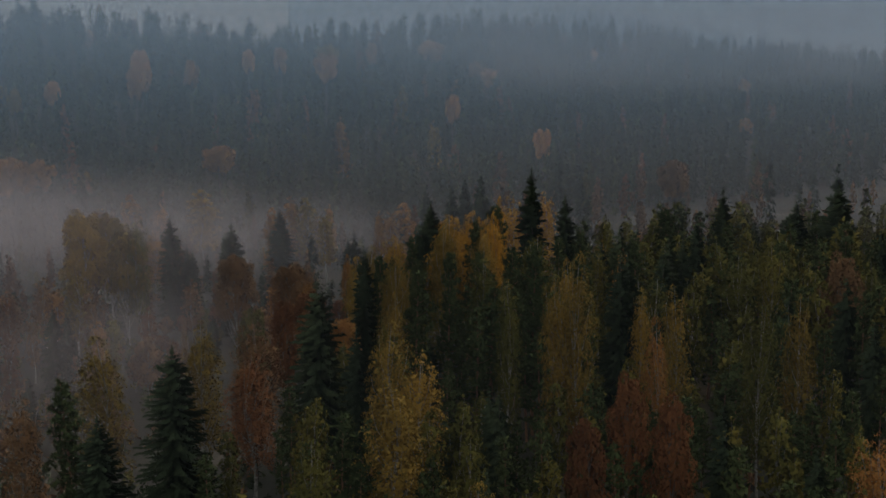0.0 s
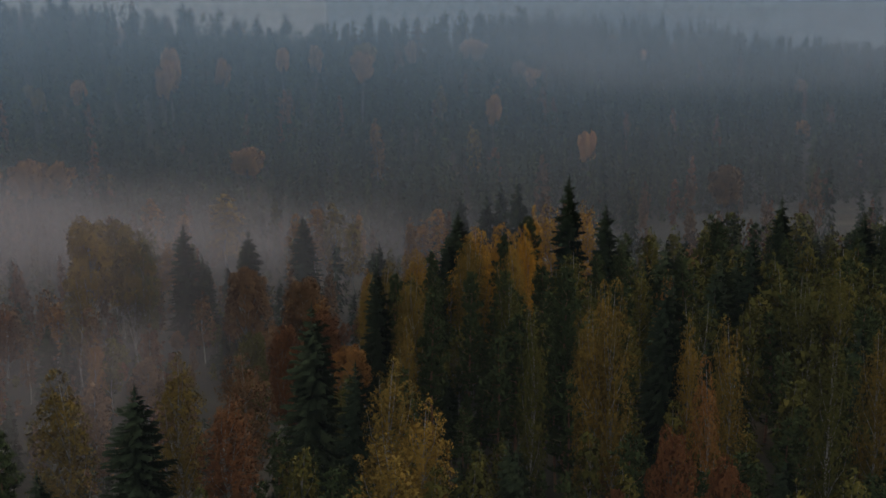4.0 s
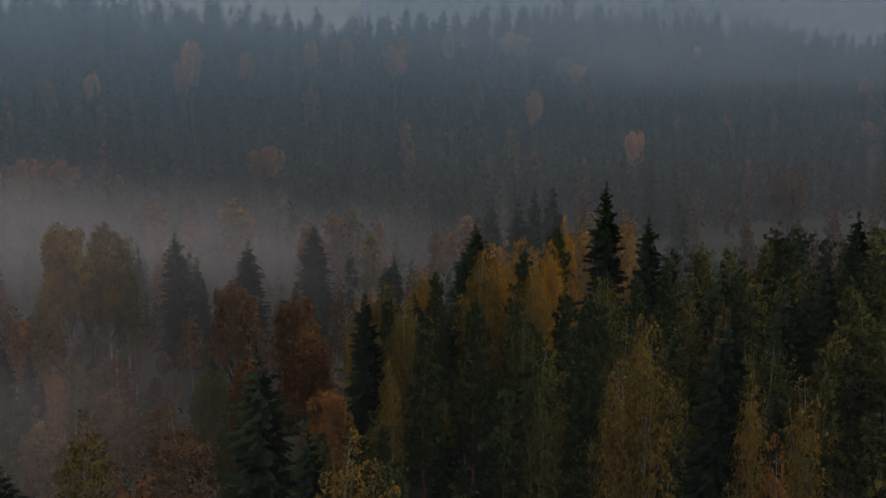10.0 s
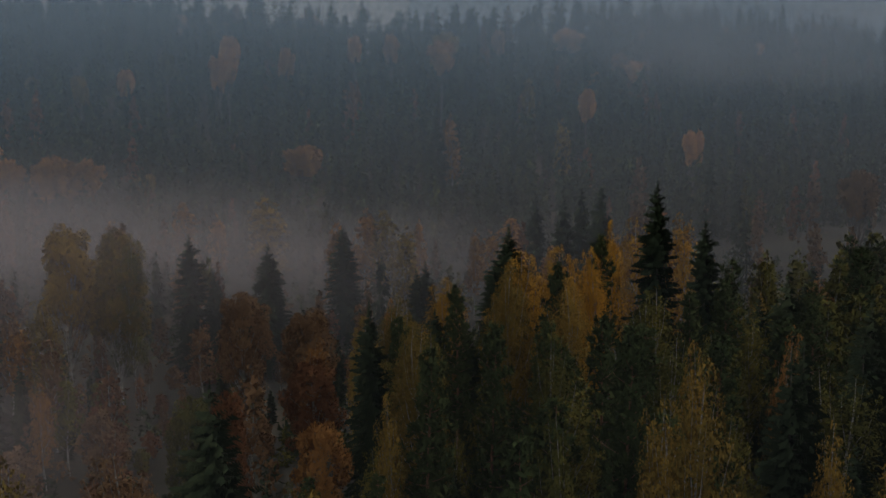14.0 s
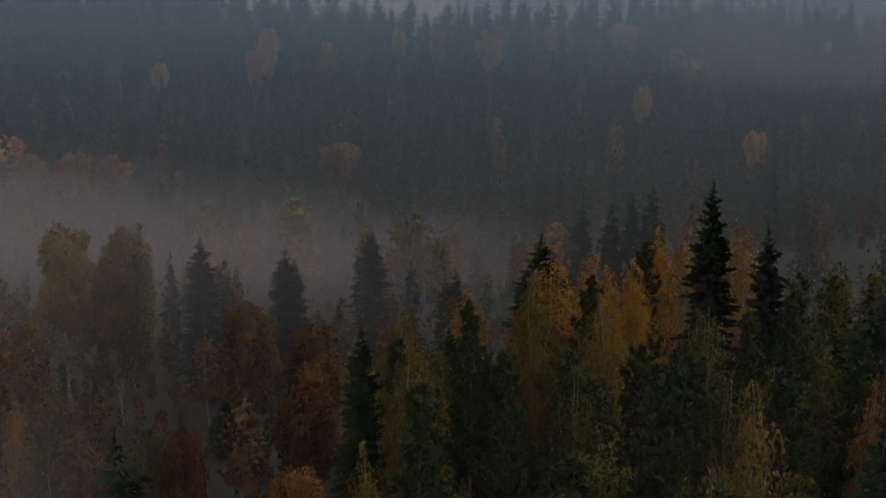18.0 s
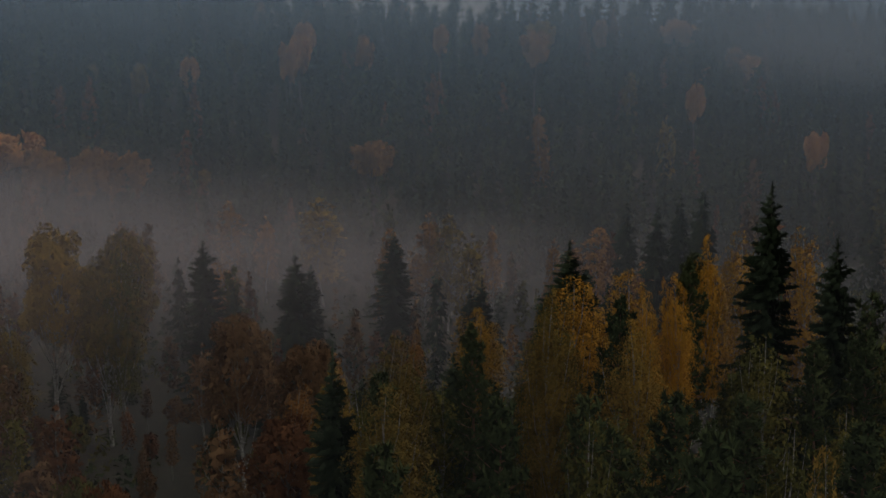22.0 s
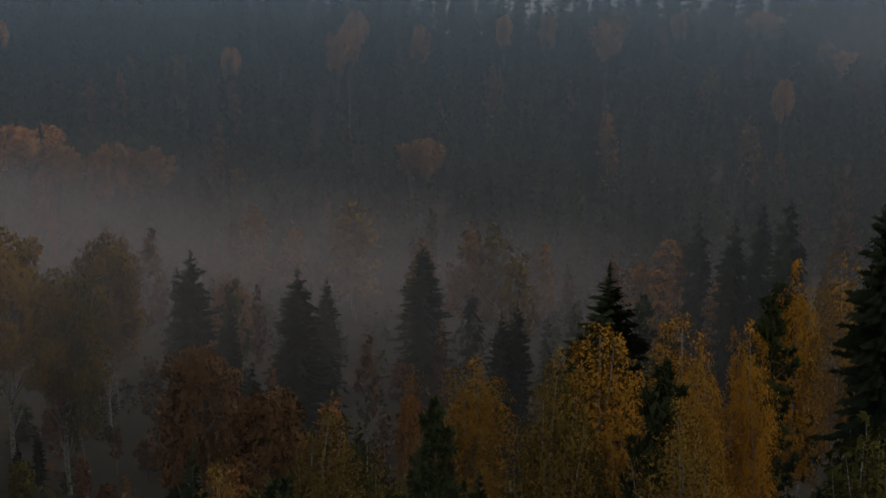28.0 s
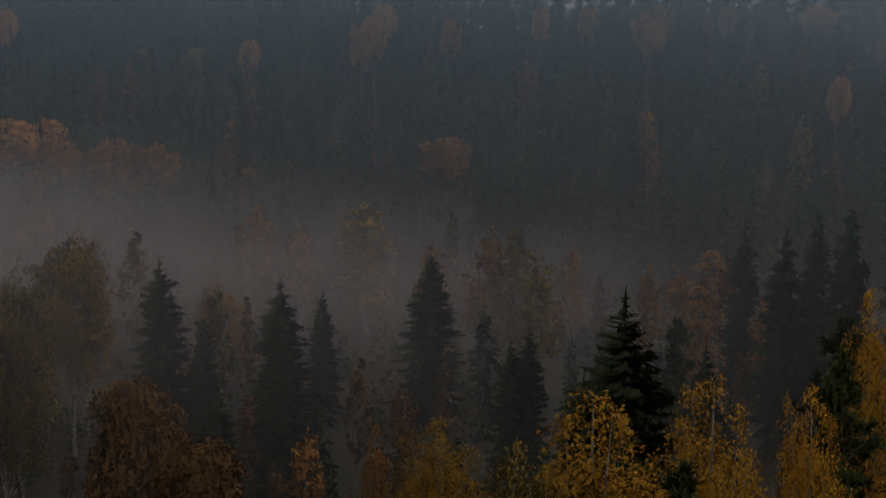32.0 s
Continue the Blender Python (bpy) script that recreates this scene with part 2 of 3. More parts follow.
def spruce(seed, detail, fine=1.0):
    """20 m tall, crown about 6.4 m across. detail: 0 far, 1 middle distance, 2 near."""
    rng = random.Random(seed)
    H, R = 20.0, 3.2
    wood, crown = Shape(), Shape()
    n = 8
    bend = rng.uniform(-0.2, 0.2)
    wood.tube([Vector((bend * math.sin(3 * i / n), 0, H * 0.99 * i / n)) for i in range(n + 1)], [0.24 * (1 - i / n) + 0.015 for i in range(n + 1)], (4, 5, 7, 9)[detail])
    whorls = int((18, 30, 46, 54)[detail] * fine)
    for i in range(whorls):
        q = ((i + rng.uniform(-0.4, 0.4)) / whorls) ** 0.88 if i else 0.0
        z = H * (0.07 + 0.92 * q)
        reach = R * (1.15 - 1.15 * math.exp(-2.2 * (1 - q))) * rng.uniform(0.76, 1.08) + 0.05
        if q < 0.15:
            reach *= 0.65 + 2.3 * q
        count = ((5, 8, 10, 15) if q < 0.8 else (5, 6, 7, 10))[detail]
        turn = rng.uniform(0, 6.3)
        for j in range(count):
            if rng.random() < 0.07:
                continue
            a = turn + 6.283 * j / count + rng.uniform(-0.3, 0.3)
            L = reach * rng.uniform(0.6, 1.2)
            droop, rise = 0.3 * (1 - q) + 0.14, 0.3 * q * q
            zb = z + rng.uniform(-0.6, 0.6) * H / whorls
            pts = [turned(a, L * s, zb + L * (rise * s * 2 - droop * 2.0 * s * (1 - 0.45 * s))) for s in (0, 0.35, 0.7, 1.0)]
            if detail > 1 and L > 0.8:
                wood.tube(pts[:3], [0.035, 0.022, 0.01], 3)
            side = Vector((-math.sin(a), math.cos(a), 0))
            steps = max(2, int(L * (0.9, 2.7, 7.0, 10.0)[detail] * fine))
            for s in range(steps):
                t = (s + 0.7) / steps
                lo = min(2, int(t * 3))
                p = pts[lo].lerp(pts[lo + 1], t * 3 - lo)
                way = (pts[lo + 1] - pts[lo]).normalized()
                size = (1.9, 0.95, 0.5, 0.39)[detail] / fine ** 1.2 * rng.uniform(0.7, 1.3) * (1.2 - 0.5 * t) * (0.26 + 0.74 * min(1, L / 1.3))
                for sign in ((-1, 1) if detail else (rng.choice((-1, 1)),)):
                    d = (way * 0.7 + side * sign * rng.uniform(0.4, 1.0) + Vector((0, 0, rng.uniform(-0.75, -0.05)))).normalized()
                    crown.leaf(p + d * size * 0.4, d * size * 1.3, way.cross(d).normalized() * size * 0.4 + Vector((0, 0, -size * 0.4)))
    for s in range((3, 5, 7, 9)[detail]):
        crown.leaf(Vector((bend * 0.14, 0, H * (0.945 + 0.008 * s))), Vector((0.04 * (s % 3 - 1), 0.03, 0.8)), any_way(rng, 0.1) * 0.2)
    inner_leaves(crown, rng, (26, 100, 420, 800)[detail], (1.4, 0.9, 0.5, 0.36)[detail], H * 0.1, H * 0.9, lambda q: R * 0.6 * (1.1 - 1.1 * math.exp(-2.2 * (1 - q))) + 0.05, 1.0)
    return wood, crown


def birch(seed, detail):
    """20 m tall, an egg-shaped crown of rising plumes whose twigs hang down."""
    rng = random.Random(seed)
    H, R = 20.0, 2.7
    wood, crown = Shape(), Shape()
    n = 9
    sway = rng.uniform(0, 6.3)
    trunk = [Vector((0.3 * math.sin(sway + i * 0.8) - 0.3 * math.sin(sway), 0.25 * math.cos(sway + i * 0.6) - 0.25 * math.cos(sway), H * 0.97 * i / n)) for i in range(n + 1)]
    wood.tube(trunk, [0.17 * (1 - i / n) ** 0.8 + 0.012 for i in range(n + 1)], (4, 5, 7, 9)[detail])
    plumes = (8, 14, 21, 25)[detail]
    for i in range(plumes):
        q = 1.0 if i == 0 else (i + rng.uniform(-0.4, 0.4)) / plumes
        tip_z = H * (0.40 + 0.58 * q)
        out = 0.0 if i == 0 else R * math.sqrt(max(0.02, 1 - ((q - 0.28) / 0.78) ** 2)) * rng.uniform(0.4, 0.9)
        a = i * 2.4 + rng.uniform(-0.5, 0.5)
        z0 = max(H * 0.22, tip_z - H * rng.uniform(0.2, 0.32))
        k = min(n - 1, int(z0 / (H * 0.97) * n))
        root = trunk[k].lerp(trunk[k + 1], z0 / (H * 0.97) * n - k)
        end = turned(a, out, tip_z) + Vector((trunk[-1].x, trunk[-1].y, 0)) * (tip_z / H)
        mid = root.lerp(end, 0.55) + turned(a, out * 0.22, -0.05 * (tip_z - z0))
        pts = [root, root.lerp(mid, 0.6), mid, end]
        if i:
            wood.tube(pts, [0.055, 0.04, 0.028, 0.006], (3, 3, 3, 4)[detail])
        size = rng.uniform(0.75, 1.2)
        for s in range(int((10, 18, 30, 78)[detail] * size)):
            t = 1 - rng.random() ** 1.2 * 0.8
            lo = min(2, int(t * 2.999))
            p = pts[lo].lerp(pts[lo + 1], t * 3 - lo)
            spread = (0.15 + 2.1 * (1 - t) ** 0.55) * size
            b = rng.uniform(0, 6.283)
            way = turned(b, 1, 0)
            far = spread * math.sqrt(rng.random())
            p = p + way * far * 0.55
            drop = rng.uniform(0.35, 1.5) * (0.35 + 0.75 * (1 - t))
            bits = int(drop * (2.6, 6.0, 16.0, 28.0)[detail]) + 2
            for m in range(bits):
                f = m / bits
                pos = p + way * (far * 0.6 * math.sqrt(f)) + Vector((0, 0, 0.2 - drop * f)) + any_way(rng) * (0.32, 0.24, 0.2, 0.16)[detail]
                big = (1.05, 0.48, 0.19, 0.105)[detail] * rng.uniform(0.6, 1.4)
                crown.leaf(pos, (Vector((0, 0, -1)) + any_way(rng) * 0.9).normalized() * big * 1.15, any_way(rng, 0.5) * big * 0.8)
    inner_leaves(crown, rng, (18, 110, 600, 2600)[detail], (1.3, 0.72, 0.28, 0.12)[detail], H * 0.3, H * 0.88, lambda q: R * 0.7 * math.sqrt(max(0.0, 1 - (q * 1.5 - 0.55) ** 2)) + 0.1)
    return wood, crown


def aspen(seed, detail, low=0.33):
    """16 m tall, broad uneven crown of rounded lobes about 9 m across."""
    rng = random.Random(seed)
    H, R = 16.0, 4.2
    wood, crown = Shape(), Shape()
    n = 6
    trunk = [Vector((0.3 * math.sin(i * 0.9 + seed), 0.25 * math.cos(i * 0.7 + seed), H * 0.82 * i / n)) for i in range(n + 1)]
    wood.tube(trunk, [0.22 * (1 - i / n) ** 0.7 + 0.02 for i in range(n + 1)], (4, 5, 7, 9)[detail])
    lobes = (12, 24, 36, 44)[detail]
    for i in range(lobes):
        q = (i + rng.random()) / lobes
        a = i * 2.4 + rng.uniform(-0.4, 0.4)
        zc = H * (low + (0.93 - low) * q)
        rad = R * math.sqrt(max(0.03, 1 - ((q - 0.42) / 0.62) ** 2)) * rng.uniform(0.35, 0.9)
        c = Vector((math.cos(a) * rad, math.sin(a) * rad, zc))
        k = min(n - 1, int(q * 0.7 * n + 1.5))
        mid = trunk[k].lerp(c, 0.5) + Vector((0, 0, -0.4))
        wood.tube([trunk[k], mid, c], [0.07, 0.04, 0.012], (3, 3, 3, 4)[detail])
        r = rng.uniform(0.85, 1.55) * (1 if low < 0.5 else 0.85)
        for b in range(int((22, 80, 210, 400)[detail] * r)):
            d = any_way(rng)
            pos = c + Vector((d.x * r, d.y * r, d.z * r * 0.85)) * rng.uniform(0.4, 1.05) ** 0.6
            pos.z -= 0.25 * (pos - c).length
            size = (1.2, 0.54, 0.29, 0.18)[detail] * rng.uniform(0.6, 1.4)
            crown.leaf(pos, (any_way(rng) + Vector((0, 0, -0.5))).normalized() * size * 1.15, any_way(rng) * size * 0.8)
    inner_leaves(crown, rng, (16, 170, 280, 400)[detail], (1.3, 0.75, 0.52, 0.4)[detail], H * (low + 0.05), H * 0.88, lambda q: R * 0.72 * math.sqrt(max(0.0, 1 - (q * 1.8 - 0.8) ** 2)) + 0.1)
    return wood, crown


def pine(seed, detail):
    """20 m tall, bare lower trunk, tufted crown about 6 m across."""
    rng = random.Random(seed)
    H, R = 20.0, 3.0
    wood, crown = Shape(), Shape()
    n = 8
    trunk = [Vector((0.2 * math.sin(i * 0.7 + seed), 0.2 * math.cos(i * 0.5 + seed), H * 0.97 * i / n)) for i in range(n + 1)]
    wood.tube(trunk, [0.2 * (1 - i / n) ** 0.7 + 0.02 for i in range(n + 1)], (4, 5, 7, 9)[detail])
    count = (16, 30, 52, 62)[detail]
    for i in range(count):
        q = (i + rng.random()) / count
        z0 = H * (0.28 + 0.68 * q)
        a = i * 2.4 + rng.uniform(-0.5, 0.5)
        L = R * (1 - q ** 2.2 * 0.8) * rng.uniform(0.5, 1.1) * (0.55 + 0.45 * min(1, q * 4))
        k = min(n - 1, int(z0 / (H * 0.97) * n))
        root = trunk[k].lerp(trunk[k + 1], z0 / (H * 0.97) * n - k)
        pts = [root + turned(a, L * s, L * (0.55 * q * s + 0.25 * s * s - 0.12 * s)) for s in (0, 0.35, 0.7, 1.0)]
        wood.tube(pts, [0.05, 0.036, 0.024, 0.01], (3, 3, 3, 4)[detail])
        for s in range(max(2, int((2 + L * 0.6, 2 + 1.5 * L, 3 + 2.2 * L, 4 + 3 * L)[detail]))):
            t = rng.uniform(0.25, 1.05)
            lo = min(2, int(min(t, 0.999) * 3))
            p = pts[lo].lerp(pts[lo + 1], t * 3 - lo) + any_way(rng, 0.3) * (0.26 * L)
            for b in range((5, 10, 18, 26)[detail]):
                d = (any_way(rng) + Vector((0, 0, 0.5))).normalized()
                size = (1.3, 0.8, 0.48, 0.35)[detail] * rng.uniform(0.7, 1.3)
                crown.leaf(p + d * size * 0.5, d * size, any_way(rng) * size * 0.45)
    inner_leaves(crown, rng, (14, 60, 180, 300)[detail], (1.3, 0.85, 0.55, 0.42)[detail], H * 0.36, H * 0.92, lambda q: R * 0.6 * (1 - 0.6 * q), -0.4)
    return wood, crown


MAKER = {"spruce": spruce, "birch": birch, "aspen": aspen, "pine": pine}
NEEDLED = {"spruce": "d", "pine": "p"}
ROOM = {"close": "spur wood", "near": "spur wood", "mid": "spur wood", "valley": "valley trees", "foot": "trees at the foot of the hill", "slope": "coloured trees on the hillside"}
LOOK = {
    "y": "yellow autumn leaves", "k": "golden autumn leaves", "b": "dull brown autumn leaves", "g": "olive and yellow leaves", "o": "orange autumn leaves", "a": "bright amber autumn leaves", "r": "rust-brown autumn leaves", "d": "dark green needles"}
PLACE = {"close": "on the spur's edge", "near": "on the wooded spur", "mid": "on the spur's edge", "valley": "standing in valley mist", "foot": "below the hill", "slope": "on the hazy hillside"}

SLIMMEST = {"spruce": 0.21, "birch": 0.14, "aspen": 0.2, "pine": 0.18}
models = {}


def model(kind, detail, number):
    key = (kind, detail, number)
    if key not in models:
        seed = 31 * number + 7 * detail + len(kind)
        wood, crown = aspen(seed, detail, 0.66 if number < 7 else 0.46) if number > 4 else MAKER[kind](seed, detail)
        points = np.array([tuple(p) for p in crown.v])
        tall, wide = points[:, 2].max(), 2 * np.percentile(np.hypot(points[:, 0], points[:, 1]), 95)
        models[key] = (wood.mesh("trunk", BARK["birch" if number > 6 else "spruce" if number > 4 else kind], True), crown.mesh("crown", LEAF[NEEDLED.get(kind, "y")]), tall, wide)
    return models[key]


planted = []
pick = random.Random(5)


def tree(kind, area, x, y, top, width, tone, detail, number, label=""):
    z = ground_relief(x, y) - 0.15
    wood, crown, H, W = model(kind, detail, number)
    root = new(kind + "_tree")
    tall, wide = (top - z) / H, width / W
    root.matrix_world = pose(x, y, z, 0, 0, pick.uniform(0, 360)) @ Matrix.Diagonal((wide, wide, tall, 1))
    for name, me in (("trunk", wood), ("crown", crown)):
        if not me.vertices:
            continue
        ob = new(name, me)
        ob.parent = root
        if name == "crown" and kind not in NEEDLED:
            ob.material_slots[0].link = "OBJECT"
            ob.material_slots[0].material = LEAF[tone]
    adjective = "tall" if top - z > 19 else "slender" if width < 4 else "broad" if width > 7 else "medium-sized"
    tagged(root, label or f"{adjective} {kind} with {LOOK[tone]} {PLACE[area]}", "tree", ROOM[area])
    planted.append((x, y, width))
    return root


def plant(kind, area, rows):
    """rows: x, y, height of the top above datum, crown width, leaf tone."""
    detail = {"close": 3, "near": 2, "mid": 2, "valley": 2, "foot": 1, "slope": 1}[area]
    for i, (x, y, top, width, tone) in enumerate(rows):
        number = (i * 3 + len(area)) % (4 if kind in ("birch", "spruce") else 3)
        if kind == "aspen" and area in ("slope", "foot"):
            number = 5 + i % 2
        elif kind == "aspen" and area == "valley":
            number = 7 + i % 2
        wide = max(width, SLIMMEST[kind] * (top - ground_height(x, y)))
        tree(kind, area, x, y, top, wide, tone, 1 if area == "valley" and y > 250 else detail, number)


plant('spruce', 'near', [
    (-12.4, 117, 37.9, 6.2, 'd'), (-8.3, 113, 33.9, 3.8, 'd'), (-23.7, 103, 34.7, 6, 'd'), (-27.9, 94, 31, 4.6, 'd'),
    (19.9, 129, 38.6, 4.2, 'd'), (32.7, 155, 37.7, 4.4, 'd'), (28.7, 152, 36.4, 4.7, 'd'), (31.7, 158, 35.1, 4.2, 'd'),
])
plant('pine', 'near', [
    (-30.8, 95, 33.8, 3.8, 'd'),
])
plant('birch', 'near', [
    (-23.5, 115, 33.9, 4.6, 'y'), (-32.8, 112, 33.2, 5.5, 'y'), (-19, 120, 33, 5.4, 'b'), (-17.8, 108, 32.4, 5.1, 'r'),
    (-34.5, 95, 32.8, 4.1, 'b'), (-5, 107.5, 35.6, 5, 'y'), (-2.2, 104, 33.6, 4.4, 'y'), (-4.1, 94, 33.9, 5.4, 'y'),
    (-9.7, 84, 32.2, 4.5, 'g'), (12.9, 113, 40.8, 3.7, 'y'), (11.2, 114, 38, 3.5, 'y'), (21.9, 113, 37.6, 3.4, 'y'),
    (20, 120, 35.8, 2.4, 'y'), (19, 106, 36.1, 1.7, 'o'), (28.9, 107, 37.6, 3.9, 'g'), (33.5, 112, 36.7, 3.4, 'y'),
    (34.2, 139, 36.2, 6.1, 'g'), (38.6, 140, 37.7, 4.9, 'g'),
])
plant('birch', 'near', [
    (31.8, 85, 32, 4.1, 'o'), (2.5, 80, 30.4, 3.5, 'y'), (11.6, 122, 36.8, 3.5, 'y'),
])
plant('aspen', 'near', [
    (15.4, 98, 33.1, 3.6, 'r'), (17.9, 92, 33, 3.6, 'r'), (10.8, 88, 32.5, 3.8, 'r'), (45.1, 135, 36.8, 5.3, 'b'),
])
plant('birch', 'close', [
    (0.2, 160, 36.1, 3.9, 'g'), (1.2, 164, 37.3, 6.2, 'k'), (3.9, 166.5, 37.4, 4.8, 'k'), (5.2, 156, 36.5, 4.4, 'y'),
    (-7.0, 173, 33, 4.8, 'k'), (-5.7, 143, 35.4, 4.8, 'y'), (-9.3, 158, 34.2, 4.4, 'y'), (0.6, 157, 37.9, 4.0, 'y'),
    (7.1, 168, 37, 3.0, 'k'), (5.6, 160, 37.2, 2.6, 'k'), (-11, 151, 34, 3.4, 'y'),
])
plant('pine', 'close', [
    (-4, 156, 35.8, 2.7, 'd'), (7.8, 172, 37.6, 2.3, 'd'), (4.3, 158, 37.5, 1.7, 'd'),
])
plant('pine', 'mid', [
    (8, 190, 35, 4.4, 'd'), (8.2, 140, 36.8, 3.9, 'd'), (4.1, 141, 36.1, 3.7, 'd'),
    (0.7, 138, 36.6, 3.3, 'd'), (32.7, 175, 36.4, 4.8, 'd'), (-8, 150, 34.1, 3.3, 'd'), (9.7, 128, 38.9, 3.8, 'd'),
    (-2.9, 132, 36.2, 3.8, 'd'),
])
plant('spruce', 'close', [
    (-1.8, 184, 36.9, 7.0, 'd'), (-9.7, 147, 36.3, 3.6, 'd'), (-3.2, 182, 33.2, 3.2, 'd'),
])
plant('birch', 'mid', [
    (-5.2, 130, 33.6, 1.8, 'y'), (12, 211, 34.5, 4.8, 'k'), (17.9, 211, 34.7, 4.7, 'k'), (9.8, 205, 32.2, 3.4, 'k'),
    (14, 135, 36.3, 1.8, 'y'), (20.9, 140, 36.4, 2.2, 'o'), (22.7, 172, 32.4, 2.3, 'y'), (32.2, 195, 29.9, 4.3, 'o'),
    (9.1, 188, 36.8, 3.2, 'k'), (4.8, 138, 36.6, 3.6, 'g'), (6.1, 112, 38.4, 2.2, 'g'),
])
plant('aspen', 'mid', [
    (-18.3, 163, 26.8, 5.7, 'r'), (-12, 140, 28.4, 4.4, 'o'), (-18.8, 139, 30.8, 3.4, 'r'), (-23.3, 144, 28.8, 4.1, 'g'),
])
plant('spruce', 'mid', [
    (13.7, 186, 41.6, 3.1, 'd'), (18, 177, 39, 4.5, 'd'), (21.8, 165, 33.6, 4.2, 'd'), (43.7, 188, 38.2, 4.5, 'd'),
    (54.6, 186, 36.2, 5.8, 'd'), (59.8, 182, 39.7, 7.2, 'd'), (48.2, 190, 32, 5.1, 'd'), (18.1, 122, 39.1, 3.1, 'd'),
])
plant('aspen', 'valley', [
    (-63.2, 210, 32.3, 8.7, 'y'), (-62.6, 226, 29.5, 7.4, 'y'), (-54.5, 206, 29.5, 7.8, 'y'), (-33.6, 192, 27.6, 6.8, 'b'),
    (-23.2, 182, 27.7, 6.2, 'b'),
])
plant('birch', 'valley', [
    (-60.4, 196, 25.2, 4.9, 'y'), (-74.1, 286, 25.6, 5.4, 'o'), (-66.4, 284, 23.8, 4.4, 'o'), (-56.7, 286, 26.7, 8.4, 'y'),
    (-34.7, 271, 26.7, 6.4, 'o'), (-30.7, 269, 26.8, 5.6, 'y'), (-25.4, 262, 25.2, 4.6, 'y'), (-36.5, 255, 26.5, 4, 'o'),
    (-14.4, 268, 23.8, 3.2, 'o'), (-9.1, 290, 22.7, 5.8, 'o'), (-12.5, 280, 21.9, 4.8, 'o'), (-1.1, 268, 21, 3.7, 'o'),
    (-60, 250, 21.8, 6.4, 'o'), (-65.5, 232, 29.6, 5.9, 'o'), (-52.2, 205, 31.7, 4.6, 'g'), (-15, 186, 28.1, 2, 'o'),
    (-51.2, 176, 20.5, 3, 'o'), (-7.2, 262, 22.9, 4.8, 'o'),
])
plant('birch', 'valley', [
    (-26.6, 285, 23.1, 3, 'o'), (-19.1, 168, 27.9, 3.8, 'o'),
])
plant('spruce', 'valley', [
    (-50.4, 222, 29.7, 5.9, 'd'), (-46.4, 222, 23.1, 3.2, 'd'), (-39.5, 224, 28, 6.3, 'd'), (-33.5, 247, 27.4, 6.6, 'd'),
    (-16.5, 223, 26.2, 3.7, 'd'), (-17.5, 221, 25.3, 3.2, 'd'), (-44.1, 243, 23.2, 3.8, 'd'), (-1.3, 214, 27.7, 1.9, 'd'),
    (-48.3, 226, 23.6, 2.9, 'd'),
])
plant('pine', 'valley', [
    (-4.4, 222, 27.5, 3.4, 'd'),
])
plant('aspen', 'foot', [
    (-129.1, 305, 36.1, 14.9, 'a'), (-118, 300, 32.9, 8.8, 'o'), (-107.4, 299, 34, 8.5, 'o'), (-101.6, 302, 32.9, 9.4, 'o'),
    (-95.4, 322, 27.7, 5, 'y'), (-61.2, 333, 33.6, 8.8, 'o'),
])
plant('birch', 'foot', [
    (-2.7, 372, 37.7, 4.6, 'y'), (-13.3, 400, 47.2, 4.7, 'y'), (-29.5, 357, 39.6, 5.2, 'o'),
])
plant('spruce', 'foot', [
    (1.9, 250, 31.7, 4.7, 'd'), (4.6, 255, 32.7, 5.3, 'd'), (-3.7, 270, 29.3, 4.9, 'd'), (7.8, 245, 34.5, 4.8, 'd'),
    (-86.7, 330, 34.3, 7.8, 'd'), (-32.7, 352, 38.6, 7.2, 'd'),
])
plant('aspen', 'slope', [
    (-114.9, 361, 50.9, 4.8, 'a'), (-91.4, 366, 54.3, 5.3, 'a'), (-95.4, 388, 59.8, 6.1, 'a'), (-79, 387, 56.3, 4.4, 'a'),
    (-142.8, 366, 48.7, 4, 'y'), (-133.5, 372, 48.9, 3.1, 'y'), (-166.1, 348, 56.7, 5.2, 'a'), (-64.4, 410, 59.5, 4.1, 'a'),
    (-54.3, 414, 60.4, 4.3, 'a'), (-39.4, 424, 60.8, 8, 'y'), (-25.2, 445, 61.8, 4.1, 'a'), (-4.1, 460, 62.1, 11, 'a'),
    (3.4, 388, 45.2, 2.8, 'a'), (-107.8, 372, 55.2, 4, 'g'), (68.3, 560, 57.4, 6.7, 'a'), (17.3, 450, 51.6, 5.4, 'a'),
    (31.1, 378, 34.7, 5.6, 'a'), (57.6, 300, 32, 7, 'b'),
])
plant('aspen', 'slope', [
    (56.1, 295, 32.6, 7.4, 'b'), (-38.4, 406, 58.1, 7.1, 'a'), (-90.8, 372, 56.4, 5.1, 'a'), (-122.2, 350, 48.9, 3.2, 'y'),
])
plant('spruce', 'slope', [
    (-54.2, 463, 68.7, 3, 'd'), (-37.8, 470, 69.7, 3.4, 'd'),
])

# ---- the wood between them ----
fill = random.Random(11)
valley_places = []


def free(x, y, gap):
    return all((x - a) ** 2 + (y - b) ** 2 > gap * gap for a, b, _ in planted)


